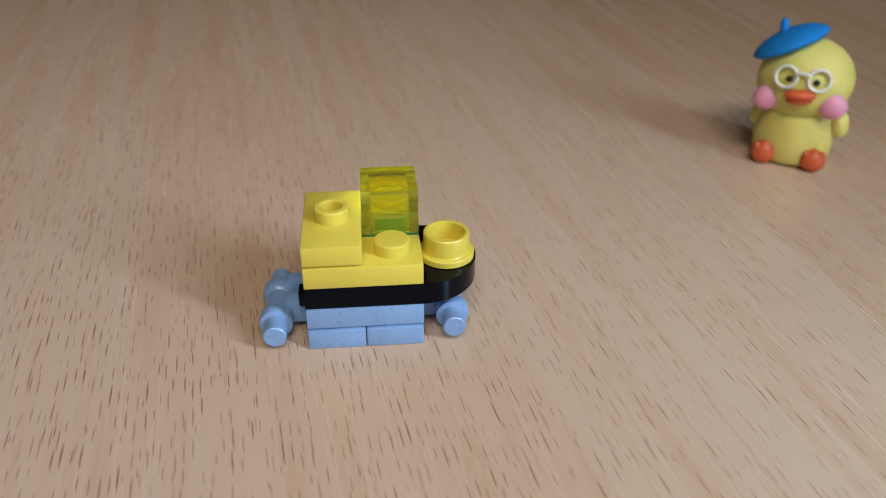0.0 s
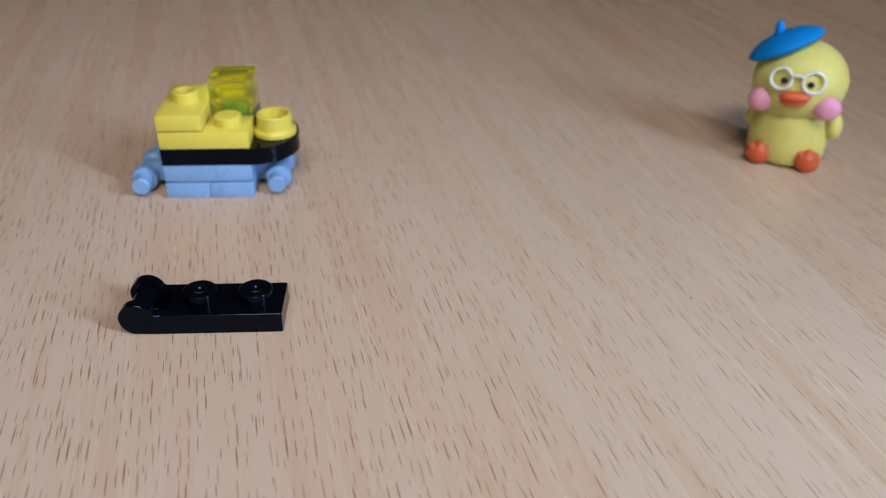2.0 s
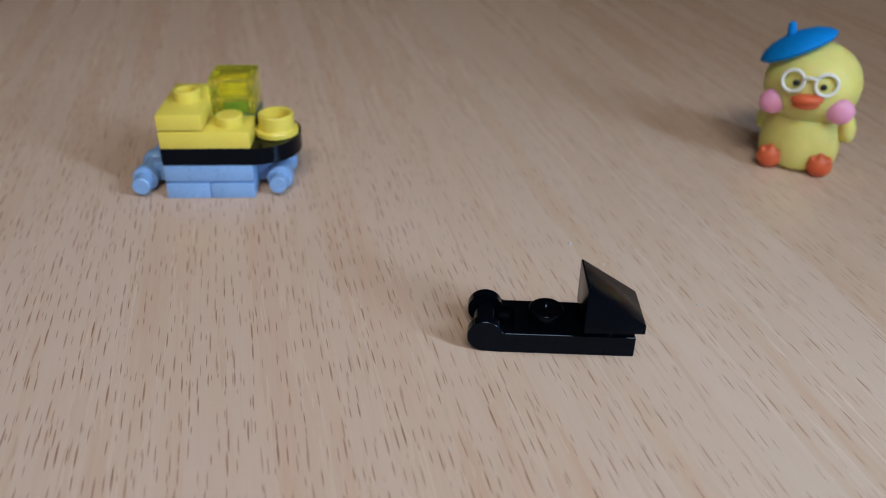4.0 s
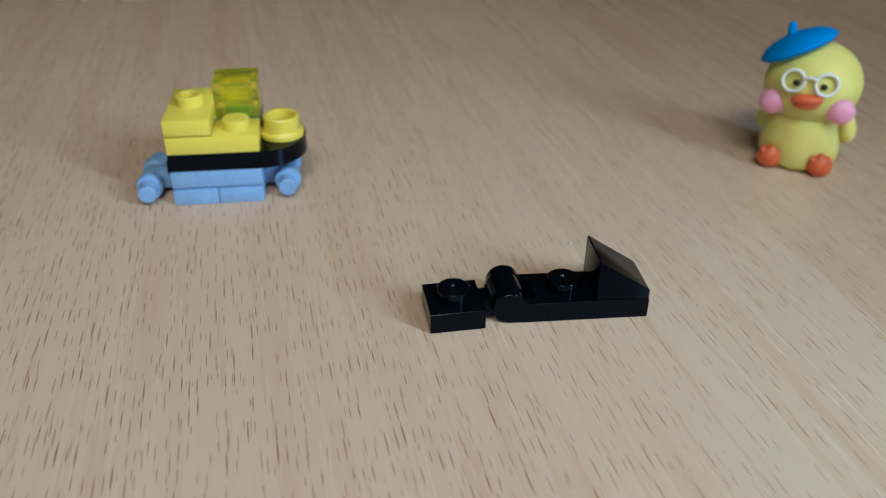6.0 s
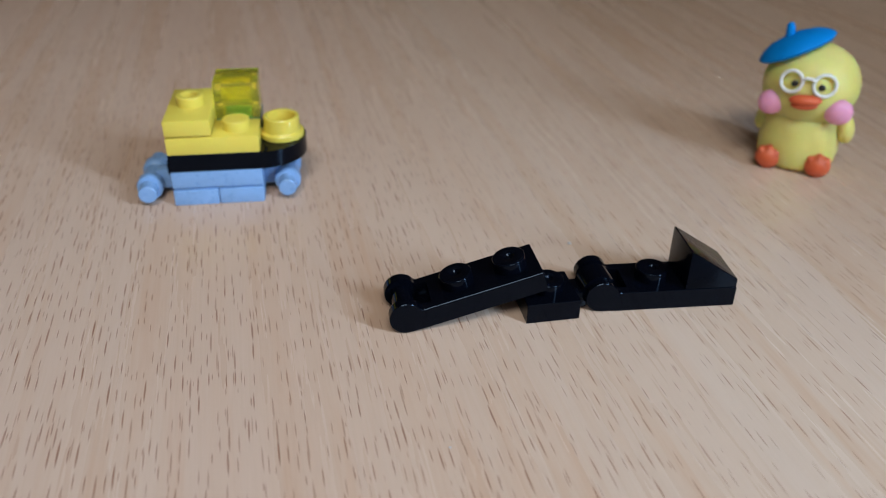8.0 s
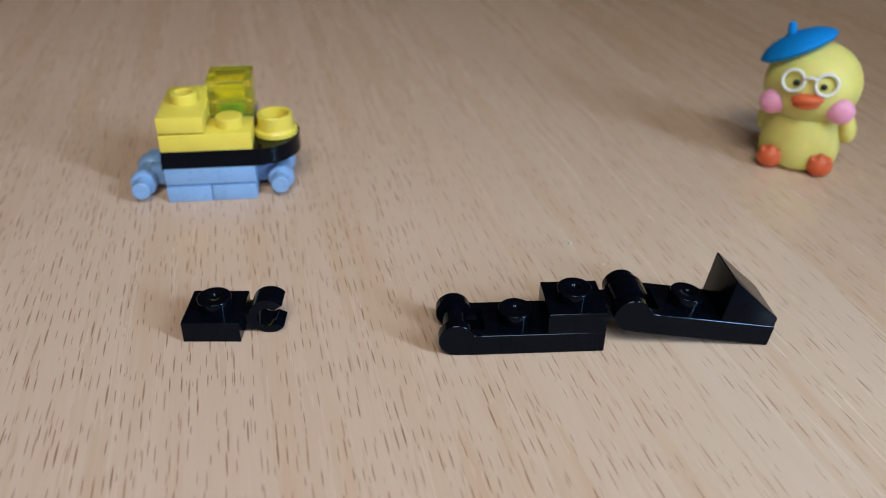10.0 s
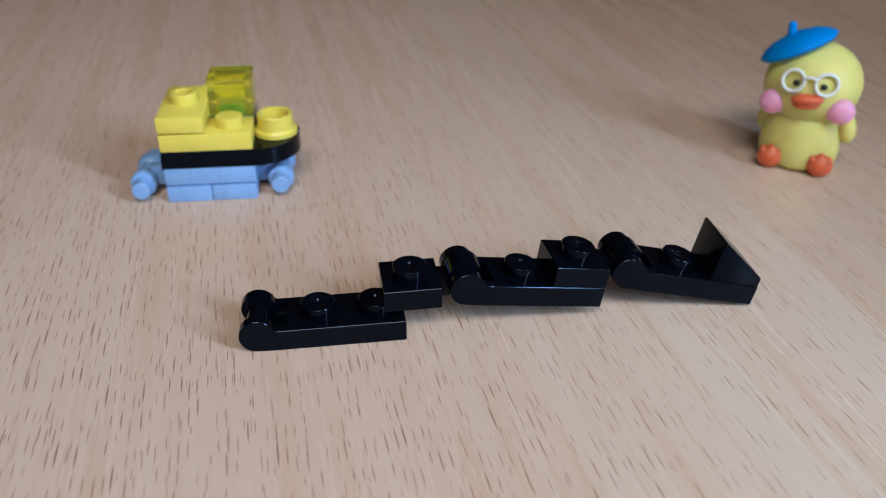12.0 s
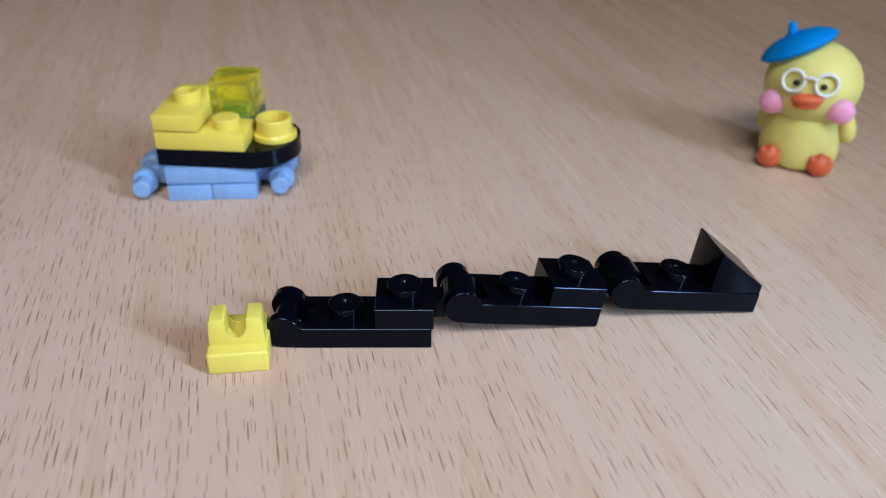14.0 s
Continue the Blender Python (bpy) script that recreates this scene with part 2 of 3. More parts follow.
def room():
    x0, x1, y0, y1, z0, z1 = -1700, WALL_X * 1000, BACK_Y * 1000, 2000, -750, 1750
    t = 120
    wy, wz, ww, wh = WIN_Y * 1000, WIN_Z * 1000, WIN_W * 500, WIN_H * 500
    structure("floor", box(bmesh.new(), x0 - t, x1 + t, y0 - t, y1 + t, z0 - t, z0, 0), FLOOR, "plain brown floor under the table")
    structure("ceiling", box(bmesh.new(), x0 - t, x1 + t, y0 - t, y1 + t, z1, z1 + t, 0), CEIL, "plain pale ceiling of the room")
    structure("wall_west", box(bmesh.new(), x0 - t, x0, y0, y1, z0, z1, 0), DIM_WALL, "plain painted wall of the room")
    structure("wall_north", box(bmesh.new(), x0 - t, x1 + t, y1, y1 + t, z0, z1, 0), DIM_WALL, "plain painted wall of the room")
    bx, bz, bw, bh = BACK_X * 1000, BACK_Z * 1000, BACK_W * 500, BACK_H * 500
    bm = bmesh.new()
    box(bm, x0 - t, bx - bw, y0 - t, y0, z0, z1, 0)
    box(bm, bx + bw, x1 + t, y0 - t, y0, z0, z1, 0)
    box(bm, bx - bw, bx + bw, y0 - t, y0, z0, bz - bh, 0)
    box(bm, bx - bw, bx + bw, y0 - t, y0, bz + bh, z1, 0)
    structure("wall_south", bm, WALL, "painted wall with a wide window opening")
    win = empty("window_2")
    win.matrix_basis = pose(BACK_X, BACK_Y, BACK_Z)
    tagged(win, "wide white window frame in the painted wall", kind="structure")
    bm = bmesh.new()
    for a, b, c, d in ((-bw, -bw + 30, -bh, bh), (bw - 30, bw, -bh, bh), (-bw + 30, bw - 30, -bh, -bh + 30), (-bw + 30, bw - 30, bh - 30, bh)):
        box(bm, a, b, -110, -45, c, d, 2)
    part("window_frame", bm, FRAME, win)
    # Unseen wall set close: its opening's edge trims light on the far right.
    bm = bmesh.new()
    box(bm, x1, x1 + t, y0, wy - ww, z0, z1, 0)
    box(bm, x1, x1 + t, wy + ww, y1, z0, z1, 0)
    box(bm, x1, x1 + t, wy - ww, wy + ww, z0, wz - wh, 0)
    box(bm, x1, x1 + t, wy - ww, wy + ww, wz + wh, z1, 0)
    structure("wall_east", bm, DIM_WALL, "painted wall with a window opening")
    win = empty("window_1")
    win.matrix_basis = pose(WALL_X, WIN_Y, WIN_Z)
    tagged(win, "white window frame in the painted wall", kind="structure")
    bm = bmesh.new()
    for a, b, c, d in ((-ww, -ww + 30, -wh, wh), (ww - 30, ww, -wh, wh), (-ww + 30, ww - 30, -wh, -wh + 30), (-ww + 30, ww - 30, wh - 30, wh)):
        box(bm, 45, 110, a, b, c, d, 2)
    part("window_frame", bm, FRAME, win)


def table():
    top = empty("table")
    tagged(top, "wooden table with a light beech laminate top", "table")
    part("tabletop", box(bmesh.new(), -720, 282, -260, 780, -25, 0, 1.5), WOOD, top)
    for x in (-670, 232):
        for y in (-210, 730):
            part("leg", box(bmesh.new(), x - 25, x + 25, y - 25, y + 25, -750, -25, 2), WOOD, top)


def crumbs():
    for x, y, r in ((21.3, 118.6, 0.42), (38.3, 101.2, 0.3), (26.0, 112.3, 0.22), (1.1, 71.1, 0.17)):
        bm = bmesh.new()
        bmesh.ops.create_icosphere(bm, subdivisions=2, radius=r)
        for v in bm.verts:
            v.co *= 0.75 + 0.5 * noise.noise(v.co * 3 + Vector((x, y, 0)))
            v.co.z *= 0.45
        low = min(v.co.z for v in bm.verts)
        ob = part("crumb", bm, CRUMB)
        ob.matrix_basis = pose(x * MM, y * MM, -low * MM)
        tagged(ob, "tiny pale crumb lying on the wooden table", "crumb", "crumbs on the table")


# ---- bricks ----
def plate_shell(bm, x0, x1, y0, y1, z0, z1):
    """A plate with fine chamfered edges."""
    return box(bm, x0, x1, y0, y1, z0, z1, 0.065, 1)


HX, HZ, CX = -4.4, 2.55, 11.4


def rail(bm, outline, y0, y1, near):
    """A slab of a side outline (x, z) from y0 to y1, its edges chamfered on the outer side alone."""
    c = 0.06
    inner = []
    n = len(outline)
    for i, (x, z) in enumerate(outline):
        (px, pz), (nx, nz) = outline[i - 1], outline[(i + 1) % n]
        tx, tz = nx - px, nz - pz
        k = c / max(1e-6, math.hypot(tx, tz))
        inner.append((x - tz * k, z + tx * k))
    outer_y, cut_y, far_y = (y0, y0 + c, y1) if near else (y1, y1 - c, y0)
    rings = [[bm.verts.new((x, y, z)) for x, z in line] for line, y in ((inner, outer_y), (outline, cut_y), (outline, far_y))]
    for p, q in zip(rings, rings[1:]):
        for i in range(n):
            j = (i + 1) % n
            bm.faces.new((p[i], p[j], q[j], q[i]))
    bm.faces.new(list(reversed(rings[0])))
    bm.faces.new(rings[-1])
    return bm


def handle_plate(label):
    """One-by-two plate with a bar held between two round ears at one end."""
    top = empty("handle_plate")
    r = 2.45
    # counter-clockwise side outline: flat bottom, end wall, top, then over the ear
    outline = [(HX, 0.1), (HX + 2.2, 0.0)] + [(x, 0.0) for x in (2, 6, 10, 15.85)] + [(16, 0.15), (16, 3.05), (15.85, 3.2)]
    outline += [(x, 3.2) for x in (10, 6, 2, -0.6, -1.7)] + [(-2.0, 3.32)] + arc(HX, HZ, r, 22, 266, 36)
    bm = bmesh.new()
    rail(bm, outline, 0, 1.5, True)
    rail(bm, outline, 6.5, 8, False)
    c = [(-0.4, 0), (15.85, 0), (16, 0.15), (16, 3.05), (15.85, 3.2), (-0.4, 3.2)]
    prism(bm, c, at(0, 6.5, 0) @ STAND, 5.0)
    part("plate", bm, BLACK, top)
    part("web", box(bmesh.new(), -2.6, -0.3, 1.4, 6.6, 0.06, 1.2, 0.1), BLACK, top)
    for x in (4, 12):
        part("stud", lathe(bmesh.new(), stud_profile(), at(x, 4, 3.15), 56), BLACK, top)
    for y0, y1 in ((1.3, 1.75), (6.25, 6.7)):
        part("ear_collar", lathe(bmesh.new(), [(0, 0), (2.3, 0), (2.3, y1 - y0), (0, y1 - y0)], at(HX, y0, HZ) @ LIE), BLACK, top)
    part("bar", lathe(bmesh.new(), [(0, 0), (1.6, 0), (1.6, 5.2), (0, 5.2)], at(HX, 1.4, HZ) @ LIE, 28), BLACK, top)
    return tagged(top, label, "toy brick", "black hinge bricks")


def clip_plate(label):
    """One-by-one plate with an open clip on one side."""
    top = empty("clip_plate")
    part("plate", plate_shell(bmesh.new(), 0, 8, 0, 8, 0, 3.2), BLACK, top)
    part("stud", lathe(bmesh.new(), stud_profile(), at(4, 4, 3.15)), BLACK, top)
    outline = arc(CX + 0.25, HZ + 0.22, 2.72, 41, 319, 32) + arc(CX + 0.1, HZ + 0.1, 1.58, 314, 46, 26)
    clip = part("clip", prism(bmesh.new(), outline, at(0, 5.85, 0) @ STAND, 3.7, 0.12), BLACK, top)
    part("neck", box(bmesh.new(), 7.8, CX - 1.75, 2.1, 5.9, 0.5, 3.1, 0.1), BLACK, top)
    return tagged(top, label, "toy brick", "black clip bricks")


def slope_brick():
    """Small wedge, high at one edge and sloping to a low lip."""
    outline = [(0.1, 0), (7.9, 0), (7.9, 1.25), (7.8, 1.45), (0.35, 6.32), (0.1, 6.3)]
    ob = part("slope_brick", prism(bmesh.new(), outline, at(0, 7.9, 0) @ STAND, 7.8, 0.1), BLACK_SATIN)
    return tagged(ob, "small glossy black wedge-shaped toy roof brick", "toy brick")


def clip_tile():
    """Yellow one-by-one tile with an upright open clip."""
    top = empty("clip_tile")
    part("tile", box(bmesh.new(), 0, 8, 0, 8, 0, 3.3, 0.35, 3), PALE_YELLOW, top)
    outline = [(0.35, 3.1), (7.65, 3.1), (7.6, 4.6), (7.45, 7.0), (7.2, 7.4), (5.6, 7.45), (5.3, 7.2)]
    outline += arc(4.0, 5.5, 1.3, 0, -180, 16) + [(2.7, 7.2), (2.4, 7.45), (0.8, 7.4), (0.55, 7.0), (0.4, 4.6)]
    part("clip", prism(bmesh.new(), outline, at(0, 5.6, 0) @ STAND, 3.6, 0.2), PALE_YELLOW, top)
    part("clip_root", box(bmesh.new(), 0.45, 7.7, 4.2, 7.75, 3.1, 4.3, 0.4, 3), PALE_YELLOW, top)
    return tagged(top, "bright yellow one-stud toy tile with an upright clip", "toy brick")


def toy_vehicle():
    top = empty("toy_vehicle")
    for x in (0, 8):
        part("base_tile", box(bmesh.new(), x + 0.05, x + 7.95, -0.5, 16, 0, 2.96, 0.22), BLUE, top)
    part("base_plate", box(bmesh.new(), 0, 16, -0.2, 16, 3.24, 6.36, 0.2), BLUE, top)
    for x, z, lab in ((-4.45, 2.5, 1), (20.2, 2.6, -1)):
        prof = [(0, -0.6), (1.45, -0.6), (1.6, -0.45), (1.6, 2.2), (2.25, 2.35), (2.35, 2.6), (2.35, 4.2), (2.2, 4.5), (1.75, 4.9),
                (1.75, 8.6), (2.2, 9.0), (2.35, 9.3), (2.35, 11.0), (2.2, 11.3), (1.6, 11.5), (1.6, 14.4), (1.45, 14.6), (0, 14.6)]
        axle = part("axle", lathe(bmesh.new(), prof, at(x, 0, z) @ LIE, 32), BLUE, top, "pale blue toy axle with raised rings")
        a, b = sorted((x + 1.2 * lab, 0.2 if lab > 0 else 15.8))
        for y in (4.4, 9.4):
            part("axle_arm", box(bmesh.new(), a, b, y, y + 2.4, 1.3, 4.9, 0.15), BLUE, axle)
    # turning deck with all that stands on it
    outline = [(-8, -8), (8, -8)] + arc(8, 0, 8, -84, 84, 28) + [(8, 8), (-8, 8)]
    deck = part("deck", prism(bmesh.new(), outline, at(0, 0, 0), 3.2, 0.14), BLACK, top, "black deck with one rounded end")
    bm = box(bmesh.new(), -9.2, -7.9, -4.2, -1.6, -2.2, 0.2, 0.3)
    part("rear_hitch", bm, BLACK, deck)
    bm = box(bmesh.new(), -8, 8, -8, -0.04, 3.2, 6.38, 0.2)
    lathe(bm, stud_profile(h=1.85, pit=False), at(4, -4, 6.35))
    part("front_plate", bm, YELLOW, deck)
    part("rear_plate", box(bmesh.new(), -8, -0.05, 0.04, 8, 3.2, 6.35, 0.15), YELLOW, deck)
    bm = box(bmesh.new(), -8, -0.03, -8.0, 8, 6.66, 9.6, 0.24)
    lathe(bm, stud_profile(1.5, h=1.9), at(-4, 0, 9.55))
    part("jumper_plate", bm, YELLOW, deck, "yellow plate with one hollow stud")
    bm = box(bmesh.new(), 0.03, 7.95, 0.04, 7.95, 3.2, 6.38, 0.15)
    box(bm, 1.75, 6.25, 1.75, 6.25, 6.2, 8.2, 0.3)
    part("green_plate", bm, GREEN, deck, "green plate seen through the clear bricks")
    for z0, z1, nm in ((6.45, 9.6, "clear_plate"), (9.66, 13.2, "clear_tile")):
        bm = box(bmesh.new(), 0.05, 7.95, 0.1, 7.95, z0, z1, 0.18)
        inner = box(bmesh.new(), 1.4, 6.6, 1.45, 6.6, z0 - 0.02, z1 - 1.1, 0.1)
        me = bpy.data.meshes.new("inner")
        bmesh.ops.reverse_faces(inner, faces=inner.faces)
        inner.to_mesh(me)
        inner.free()
        bm.from_mesh(me)
        if nm == "clear_plate":
            lathe(bm, stud_profile(h=1.2), at(4, 4, z1 - 0.02))
        ob = new(nm, finish_plain(bm))
        ob.data.materials.append(CLEAR)
        ob.parent = deck
        ob["label"] = "clear yellow cabin brick"
        ob.visible_shadow = False
    prof = [(0, 0.02), (3.8, 0.02), (3.95, 0.15), (3.95, 0.95), (3.84, 1.1), (3.4, 1.15), (3.3, 1.3), (3.24, 3.78), (3.1, 3.95), (2.72, 3.95), (2.56, 3.84),
            (2.5, 1.2), (0, 1.1)]
    part("cup", lathe(bmesh.new(), prof, at(11.75, -0.8, 3.2)), YELLOW, deck, "round yellow cup-shaped stud")
    deck.matrix_basis = pose(8 * MM, 8 * MM, 6.42 * MM)
    return tagged(top, "small toy vehicle of yellow, black and pale blue bricks", "toy vehicle"), deck


def finish_plain(bm):
    bmesh.ops.scale(bm, vec=(MM, MM, MM), verts=bm.verts)
    me = bpy.data.meshes.new("mesh")
    bm.to_mesh(me)
    bm.free()
    me.shade_smooth()
    me.set_sharp_from_angle(angle=radians(32))
    return me


def torus(bm, c, big, small, rot, n=36, k=10):
    m = Matrix.Translation(c) @ rot
    grid = []
    for i in range(n):
        a = 2 * math.pi * i / n
        grid.append([bm.verts.new(m @ Vector(((big + small * math.cos(2 * math.pi * j / k)) * math.cos(a), (big + small * math.cos(2 * math.pi * j / k)) * math.sin(a), small * math.sin(2 * math.pi * j / k)))) for j in range(k)])
    for i in range(n):
        for j in range(k):
            bm.faces.new((grid[i][j], grid[(i + 1) % n][j], grid[(i + 1) % n][(j + 1) % k], grid[i][(j + 1) % k]))
    return bm


def tube(bm, pts, r, k=10):
    """A round tube along a short line of points."""
    rings = []
    for i, q in enumerate(pts):
        q = Vector(q)
        d = (Vector(pts[min(i + 1, len(pts) - 1)]) - Vector(pts[max(i - 1, 0)])).normalized()
        rot = d.to_track_quat("Z", "Y").to_matrix().to_4x4()
        rings.append([bm.verts.new(q + rot @ Vector((r * math.cos(2 * math.pi * j / k), r * math.sin(2 * math.pi * j / k), 0))) for j in range(k)])
    for a, b in zip(rings, rings[1:]):
        for j in range(k):
            bm.faces.new((a[j], a[(j + 1) % k], b[(j + 1) % k], b[j]))
    bm.faces.new(rings[0])
    bm.faces.new(list(reversed(rings[-1])))
    return bm


def toy_duck():
    top = empty("toy_duck")
    prof = [(0, 0.15), (5.6, 0.15), (6.7, 0.7), (7.4, 2.0), (7.6, 4.0), (7.5, 6.5), (7.3, 8.5), (7.1, 10.0), (6.4, 11.2), (0, 12.2)]
    part("body", lathe(bmesh.new(), prof, Matrix.Diagonal((1.0, 0.92, 1, 1)), 48), DUCK, top)
    head = part("head", ball(bmesh.new(), (-0.2, 0, 16.3), (8.85, 8.4, 8.1), n=48, rows=28), DUCK, top)
    tilt = Matrix.Rotation(radians(-29), 4, "Y") @ Matrix.Rotation(radians(-4), 4, "X")
    bm = lathe(bmesh.new(), [(0, -0.9), (5.5, -0.9), (7.1, -0.75), (7.75, -0.2), (7.6, 0.25), (6.6, 1.1), (5.0, 1.9), (2.6, 2.5), (0, 2.7)], at(-4.25, 0.6, 22.95) @ tilt @ Matrix.Diagonal((0.92, 0.92, 0.95, 1)), 48)
    hat = part("beret", bm, BERET, top, "tilted blue beret")
    lean = at(-5.85, 0.6, 24.8) @ Matrix.Rotation(radians(-8), 4, "Y")
    part("beret_tip", lathe(bmesh.new(), [(0, 0), (0.9, 0), (0.78, 1.7), (0.62, 2.25), (0.3, 2.5), (0, 2.55)], lean, 20), BERET, hat)
    face = Matrix.Rotation(radians(78), 4, "X")
    bm = bmesh.new()
    gl, gr = (-3.6, -7.8, 18.8), (2.2, -7.9, 18.8)
    torus(bm, gl, 1.95, 0.34, Matrix.Rotation(radians(-14), 4, "Z") @ face)
    torus(bm, gr, 1.95, 0.34, Matrix.Rotation(radians(12), 4, "Z") @ face)
    tube(bm, [(-1.8, -8.35, 19.5), (-1.2, -8.6, 19.95), (-0.2, -8.65, 19.95), (0.45, -8.35, 19.5)], 0.3)
    part("glasses", bm, WHITE, top, "white round glasses")
    for x, y, z in ((-3.0, -7.9, 18.5), (1.8, -8.1, 18.4)):
        part("eye", ball(bmesh.new(), (x, y, z), (0.62, 0.35, 0.62), n=20, rows=10), PUPIL, head)
    bm = ball(bmesh.new(), (-0.5, -8.5, 15.8), (2.9, 1.5, 1.05), Matrix.Rotation(radians(-5), 4, "Y"), 32, 14)
    ball(bm, (-0.5, -8.2, 14.7), (2.4, 1.3, 0.85), Matrix.Rotation(radians(-5), 4, "Y"), 32, 14)
    part("beak", bm, ORANGE, head)
    part("cheek", ball(bmesh.new(), (-6.4, -5.6, 13.5), (2.4, 1.9, 2.4)), PINK, head)
    part("cheek", ball(bmesh.new(), (5.6, -6.2, 13.7), (2.6, 1.9, 2.45)), PINK, head)
    part("wing", ball(bmesh.new(), (-7.0, 0.3, 8.6), (1.7, 2.2, 3.0), Matrix.Rotation(radians(18), 4, "Y")), DUCK, top)
    part("wing", ball(bmesh.new(), (7.6, -1.5, 9.2), (1.8, 2.2, 3.2), Matrix.Rotation(radians(-18), 4, "Y")), DUCK, top)
    for x, y in ((-4.7, -5.5), (4.5, -5.9)):
        bm = ball(bmesh.new(), (x, y, 2.3), (2.45, 1.9, 2.3), n=28, rows=14)
        for dx, dz in ((-1.35, 3.35), (0.0, 3.8), (1.35, 3.35)):
            ball(bm, (x + dx, y - 0.2, dz), (0.8, 1.2, 1.05), Matrix.Rotation(radians(dx * 14), 4, "Y"), 16, 10)
        part("foot", bm, ORANGE, top)
    return tagged(top, "pale yellow vinyl toy duck with a blue beret", "toy duck")


room()
table()
crumbs()
vehicle, vehicle_deck = toy_vehicle()
duck = toy_duck()
duck.matrix_basis = pose(71.1 * MM, 152.6 * MM, 0, 0, 0, -24.4)
plate_a = handle_plate("glossy black toy plate with handle under the wedge brick")
plate_b = handle_plate("glossy black toy plate with handle, two studs")
plate_c = handle_plate("glossy black toy plate with handle, two studs")
clip_p = clip_plate("glossy black one-stud toy plate with side clip")
clip_q = clip_plate("glossy black one-stud toy plate with side clip")
slope = slope_brick()
tile_k = clip_tile()


# ---- what moves ----
def put(x, y, yaw, z=0.0, pitch=0.0):
    """A brick's pose in millimetres and degrees; pitch lowers its far end."""
    return at(x * MM, y * MM, z * MM) @ Matrix.Rotation(radians(yaw), 4, "Z") @ Matrix.Rotation(radians(pitch), 4, "Y")


def on(base, x, y, z):
    """The pose of a brick pressed on another at (x, y, z) of it."""
    return base @ at(x * MM, y * MM, z * MM)


def hung(base, clip_x, clip_z, yaw, pitch):
    """The pose of a handle plate whose bar sits in a clip of base."""
    axis = base @ Vector((clip_x * MM, 4 * MM, clip_z * MM))
    turn = Matrix.Rotation(radians(yaw), 4, "Z") @ Matrix.Rotation(radians(pitch), 4, "Y")
    return Matrix.Translation(axis - turn @ Vector((HX * MM, 4 * MM, HZ * MM))) @ turn


def steps(thing, rows):
    """Stop motion: each pose is held until just before the next."""
    keyed = []
    for i, (t, m) in enumerate(rows):
        keyed.append((t, m))
        end = rows[i + 1][0] if i + 1 < len(rows) else 14.0 + 1 / FPS
        if end - t > 1.5 / FPS:
            keyed.append((end - 1 / FPS, m))
    walk(thing, keyed)


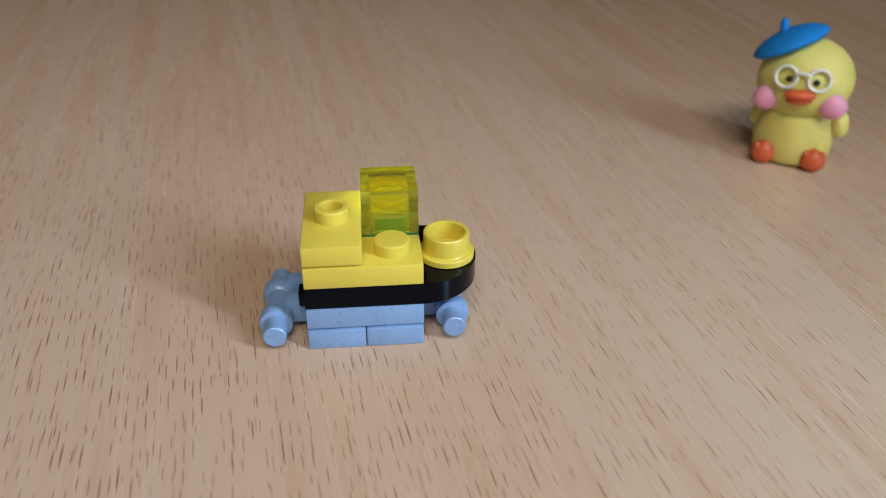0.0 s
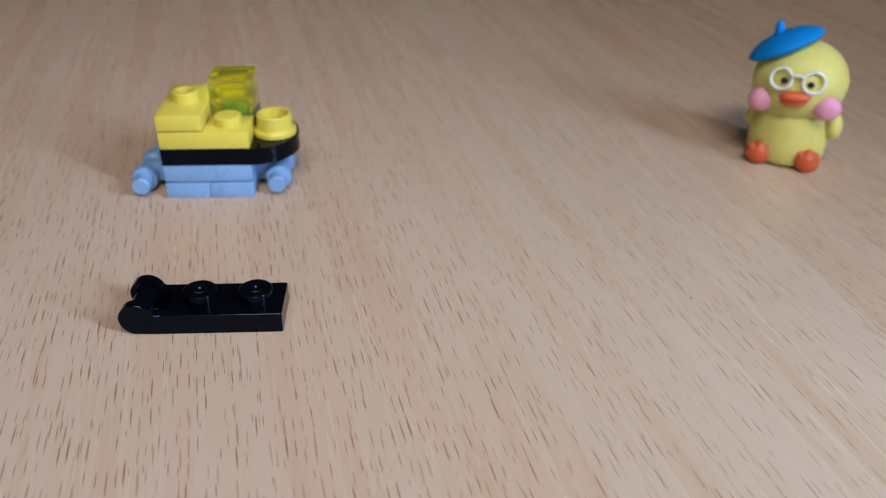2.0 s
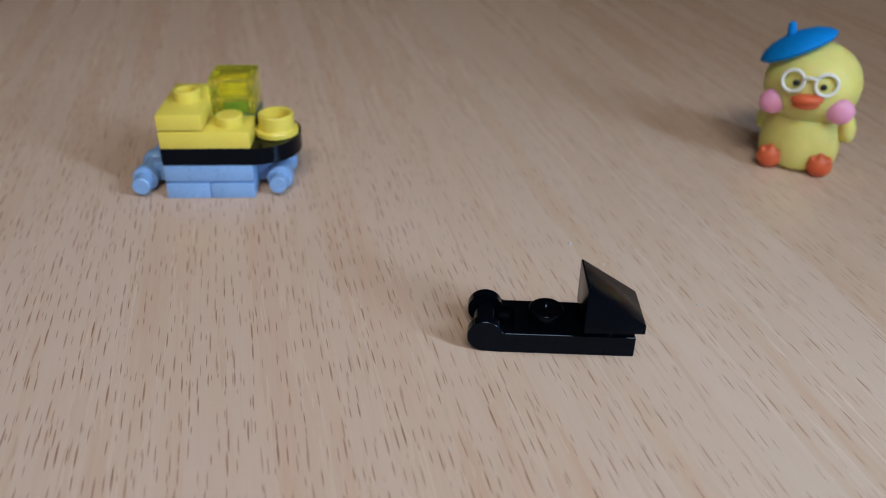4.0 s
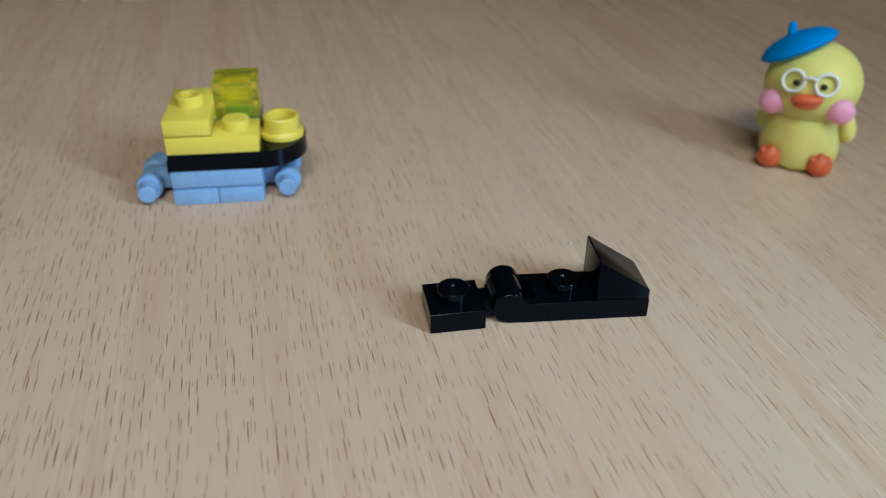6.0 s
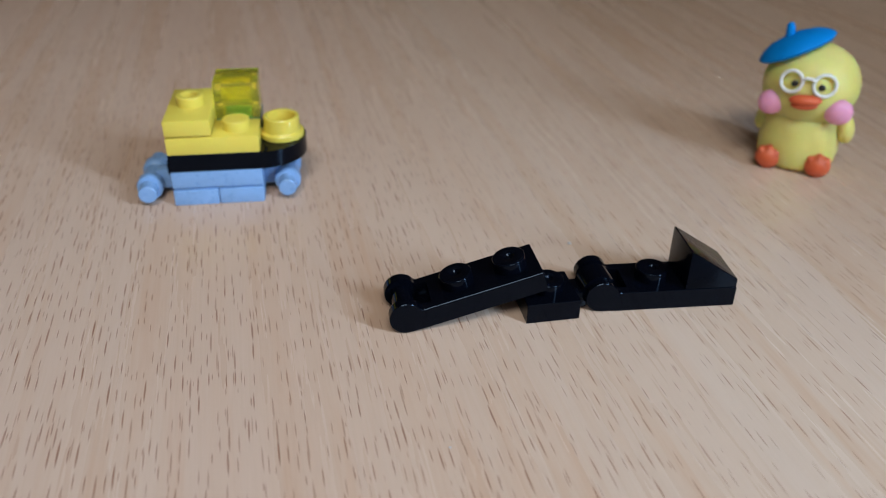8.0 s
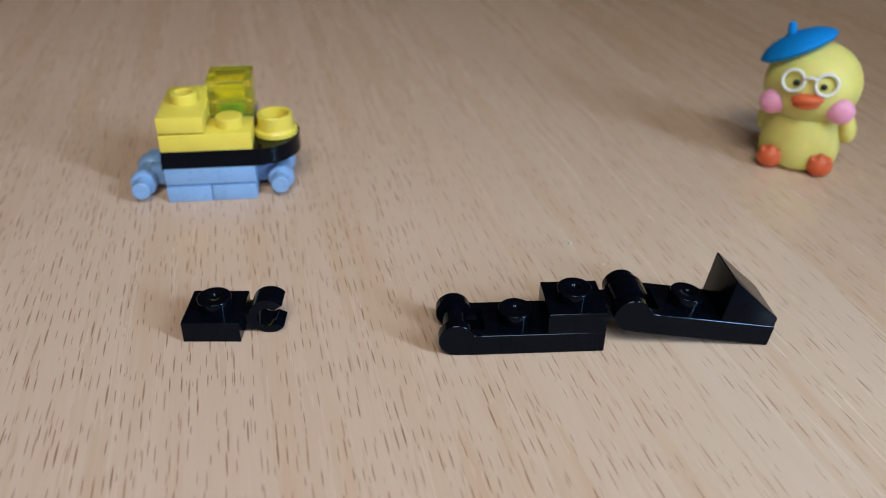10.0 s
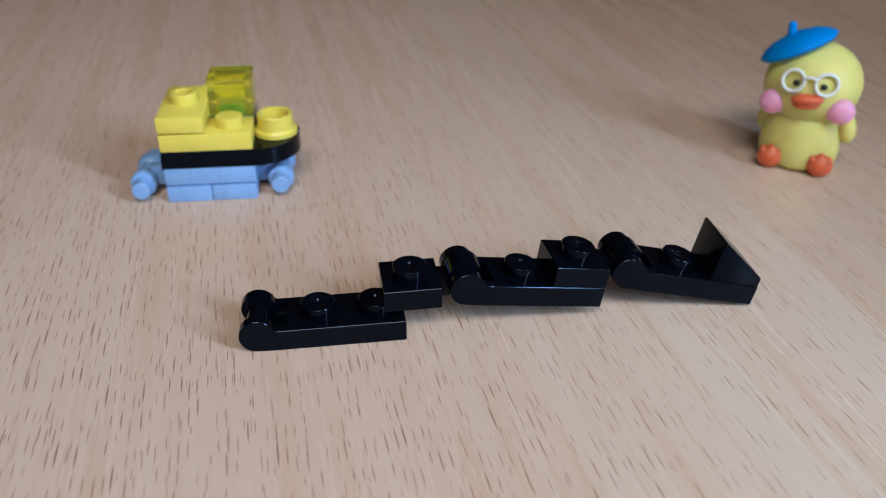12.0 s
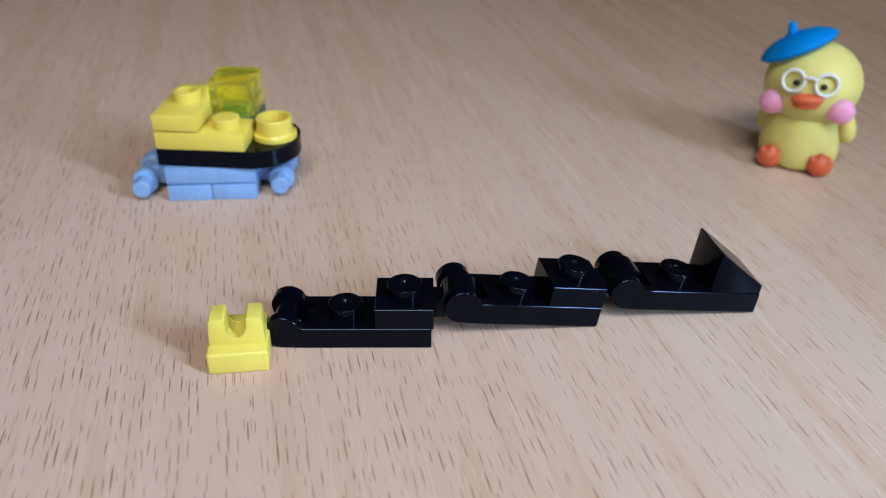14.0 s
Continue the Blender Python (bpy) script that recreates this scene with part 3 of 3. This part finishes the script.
def motions():
    steps(vehicle, [(t, put(x, y, a)) for t, x, y, a in (
        (0.0, -18.62, 89.73, 5.1), (0.2, -21.0, 90.5, 5.0), (0.3, -25.95, 95.19, 3.7), (0.5, -29.93, 105.86, 3.0), (0.6, -34.62, 110.04, 3.9),
        (0.7, -38.41, 119.57, 3.5), (0.9, -44.15, 129.3, 0.5), (1.1, -50.4, 133.5, 2.3), (5.3, -48.37, 130.73, 8.0), (8.2, -49.85, 131.9, 7.2),
        (12.2, -49.95, 132.46, 4.6))])
    steps(vehicle_deck, [(0.0, pose(8 * MM, 8 * MM, 6.42 * MM)), (12.2, pose(8 * MM, 8 * MM, 6.42 * MM, 0, 0, -8))])

    # first plate with its wedge, then hung from the second plate's clip
    flat_a = [(t, put(x, y, a)) for t, x, y, a in (
        (0.0, -98, 92, 6), (1.2, -70.27, 92.26, 6.9), (1.3, -67.4, 91.7, 4.8), (1.4, -62.74, 92.43, 1.9), (1.6, -56.2, 93.69, 11.5), (1.7, -49.84, 90.1, 7.2),
        (1.8, -46.78, 89.68, -4.9), (2.0, -38.98, 92.15, 2.1), (2.1, -24.77, 90.45, 2.0), (2.3, -18.39, 90.54, -1.2), (2.5, -12.9, 89.25, -2.0),
        (2.6, -12.05, 90.37, 10.8), (2.7, -6.52, 92.83, -1.5), (2.9, 1.19, 90.42, -8.6), (3.0, 10.27, 89.44, -2.2), (4.5, 11.5, 92.0, 1.5),
        (4.8, 13.7, 95.98, 7.5), (6.0, 14.11, 96.57, 6.0), (6.1, 19.59, 96.79, 4.0), (6.2, 27.9, 99.6, 6.2), (8.2, 30.34, 90.77, 4.6))]
    rise = [(8.5, put(30.3, 90.8, 4.6, 2.5)), (8.7, put(30.0, 91.0, 4.6, 4.5))]
    b_low = put(6.4, 88.9, 4.0)
    b_mid = put(4.11, 94.36, -1.5)
    b_end = put(7.62, 92.87, 10.1)
    b_air = put(7.39, 94.3, 12.2, 4.38, 8.5)
    b_last = put(6.68, 92.5, 10.8, 2.55, 8.9)
    up = 8 + CX, 3.2 + HZ
    linked = [(8.9, hung(b_low, *up, 4.0, 9.0)), (10.1, hung(b_mid, *up, -4.0, 9.0)), (10.4, hung(b_end, *up, 8.5, 6.8)),
              (12.0, hung(b_air, *up, 7.1, 12.1)), (12.2, hung(b_last, *up, 8.7, 7.0))]
    all_a = flat_a + rise + linked
    steps(plate_a, all_a)
    steps(slope, [(0.0, put(2, 36, 41)), (3.1, put(-0.14, 63.43, 41.5)), (3.4, put(3, 68, 30)), (3.6, put(8, 74, 18)), (3.8, put(14, 78, 6)),
                  (4.0, put(18, 84, -1, 7.5))] + [(4.2 if t < 4.2 else t, on(m, 8, 0, 3.22)) for t, m in all_a if t >= 3.0])

    # clip plate that joins the first plate
    flat_p = [(t, put(x, y, a)) for t, x, y, a in (
        (0.0, -98, 112, 3), (4.8, -66, 90.5, 3), (5.0, -55, 90.4, 2), (5.2, -48, 90.3, 2), (5.3, -43.23, 90.35, 1.3), (5.4, -37.88, 90.24, 4.8), (5.5, -29.04, 89.88, 4.7),
        (5.6, -21.79, 91.27, 10.9), (5.7, -12.46, 91.77, 15.9), (5.9, -8.19, 92.69, 9.3), (6.0, -1.64, 93.4, 10.4), (6.1, 4.06, 93.5, 7.7),
        (6.2, 12.25, 95.95, 10.8), (8.2, 14.3, 89.46, 4.2))]
    steps(clip_p, flat_p + [(8.5, put(14.3, 89.5, 4.2, 2.5)), (8.7, put(14.3, 89.5, 4.2, 4.5))]
          + [(t, on(m, 8, 0, 3.22)) for t, m in ((8.9, b_low), (10.1, b_mid), (10.4, b_end), (12.0, b_air), (12.2, b_last))])

    # second plate
    steps(plate_b, [(t, put(x, y, a)) for t, x, y, a in (
        (0.0, -128, 90, 5), (6.4, -74.08, 86.24, 12), (6.5, -68.94, 90.18, 26), (6.6, -65.4, 92.2, 0), (6.8, -59.33, 90.98, 6), (6.9, -51.97, 90.07, 5.5),
        (7.0, -42.7, 92.3, 4.3), (7.1, -34.01, 91.38, 4.0), (7.3, -24.91, 95.28, 9.3), (7.4, -16.12, 95.14, 8.7), (7.5, -7.0, 94.38, 6.8))]
        + [(7.6, put(-0.13, 94.25, 10.3, 1.2, -14.6)), (8.2, put(-6.0, 86.6, 7.0)), (8.6, put(0.0, 87.5, 5.0)), (8.8, b_low), (10.1, b_mid),
           (10.4, b_end), (12.0, b_air), (12.2, b_last)])

    # second clip plate, third plate and the yellow tile
    steps(clip_q, [(t, put(x, y, a)) for t, x, y, a in (
        (0.0, -118, 112, 3), (9.3, -66, 90.5, 3), (9.5, -56, 90.2, 2), (9.7, -47, 90.8, 4), (9.9, -36, 91.0, 1), (10.1, -26, 91.0, -1),
        (10.3, -17.19, 91.19, -2.7), (10.4, -8.11, 88.98, 11.2))] + [(12.0, put(-7.92, 91.54, 9.5, 5.0)), (12.2, on(put(-17.45, 89.95, 1.2), 8.3, 0, 3.21))])
    steps(plate_c, [(t, put(x, y, a)) for t, x, y, a in (
        (0.0, -158, 90, 5), (11.0, -69.58, 86.17, 5.0), (11.1, -66.31, 86.74, 5.4), (11.2, -62.8, 88.06, -0.5), (11.4, -55.69, 85.95, -5.1), (11.5, -47.53, 84.87, 4.4),
        (11.6, -41.55, 86.45, 4.0), (11.7, -36.6, 86.67, 3.4), (11.9, -25.2, 84.37, 8.9), (12.0, -20.75, 89.6, 8.8), (12.2, -17.45, 89.95, 1.2))])
    steps(tile_k, [(t, put(x, y, a)) for t, x, y, a in (
        (0.0, -98, 74, 4), (12.8, -69.56, 88.5, 4), (13.0, -63.64, 86.52, 3.8), (13.1, -59.41, 85.9, -1), (13.2, -55.1, 86.75, 14.5), (13.4, -49.7, 88.55, 2.1),
        (13.5, -46.93, 87.0, -5.1), (13.6, -41.41, 86.37, 3.0), (13.9, -36.35, 85.11, 5.6), (14.0, -30.78, 83.91, 7.5))])


motions()
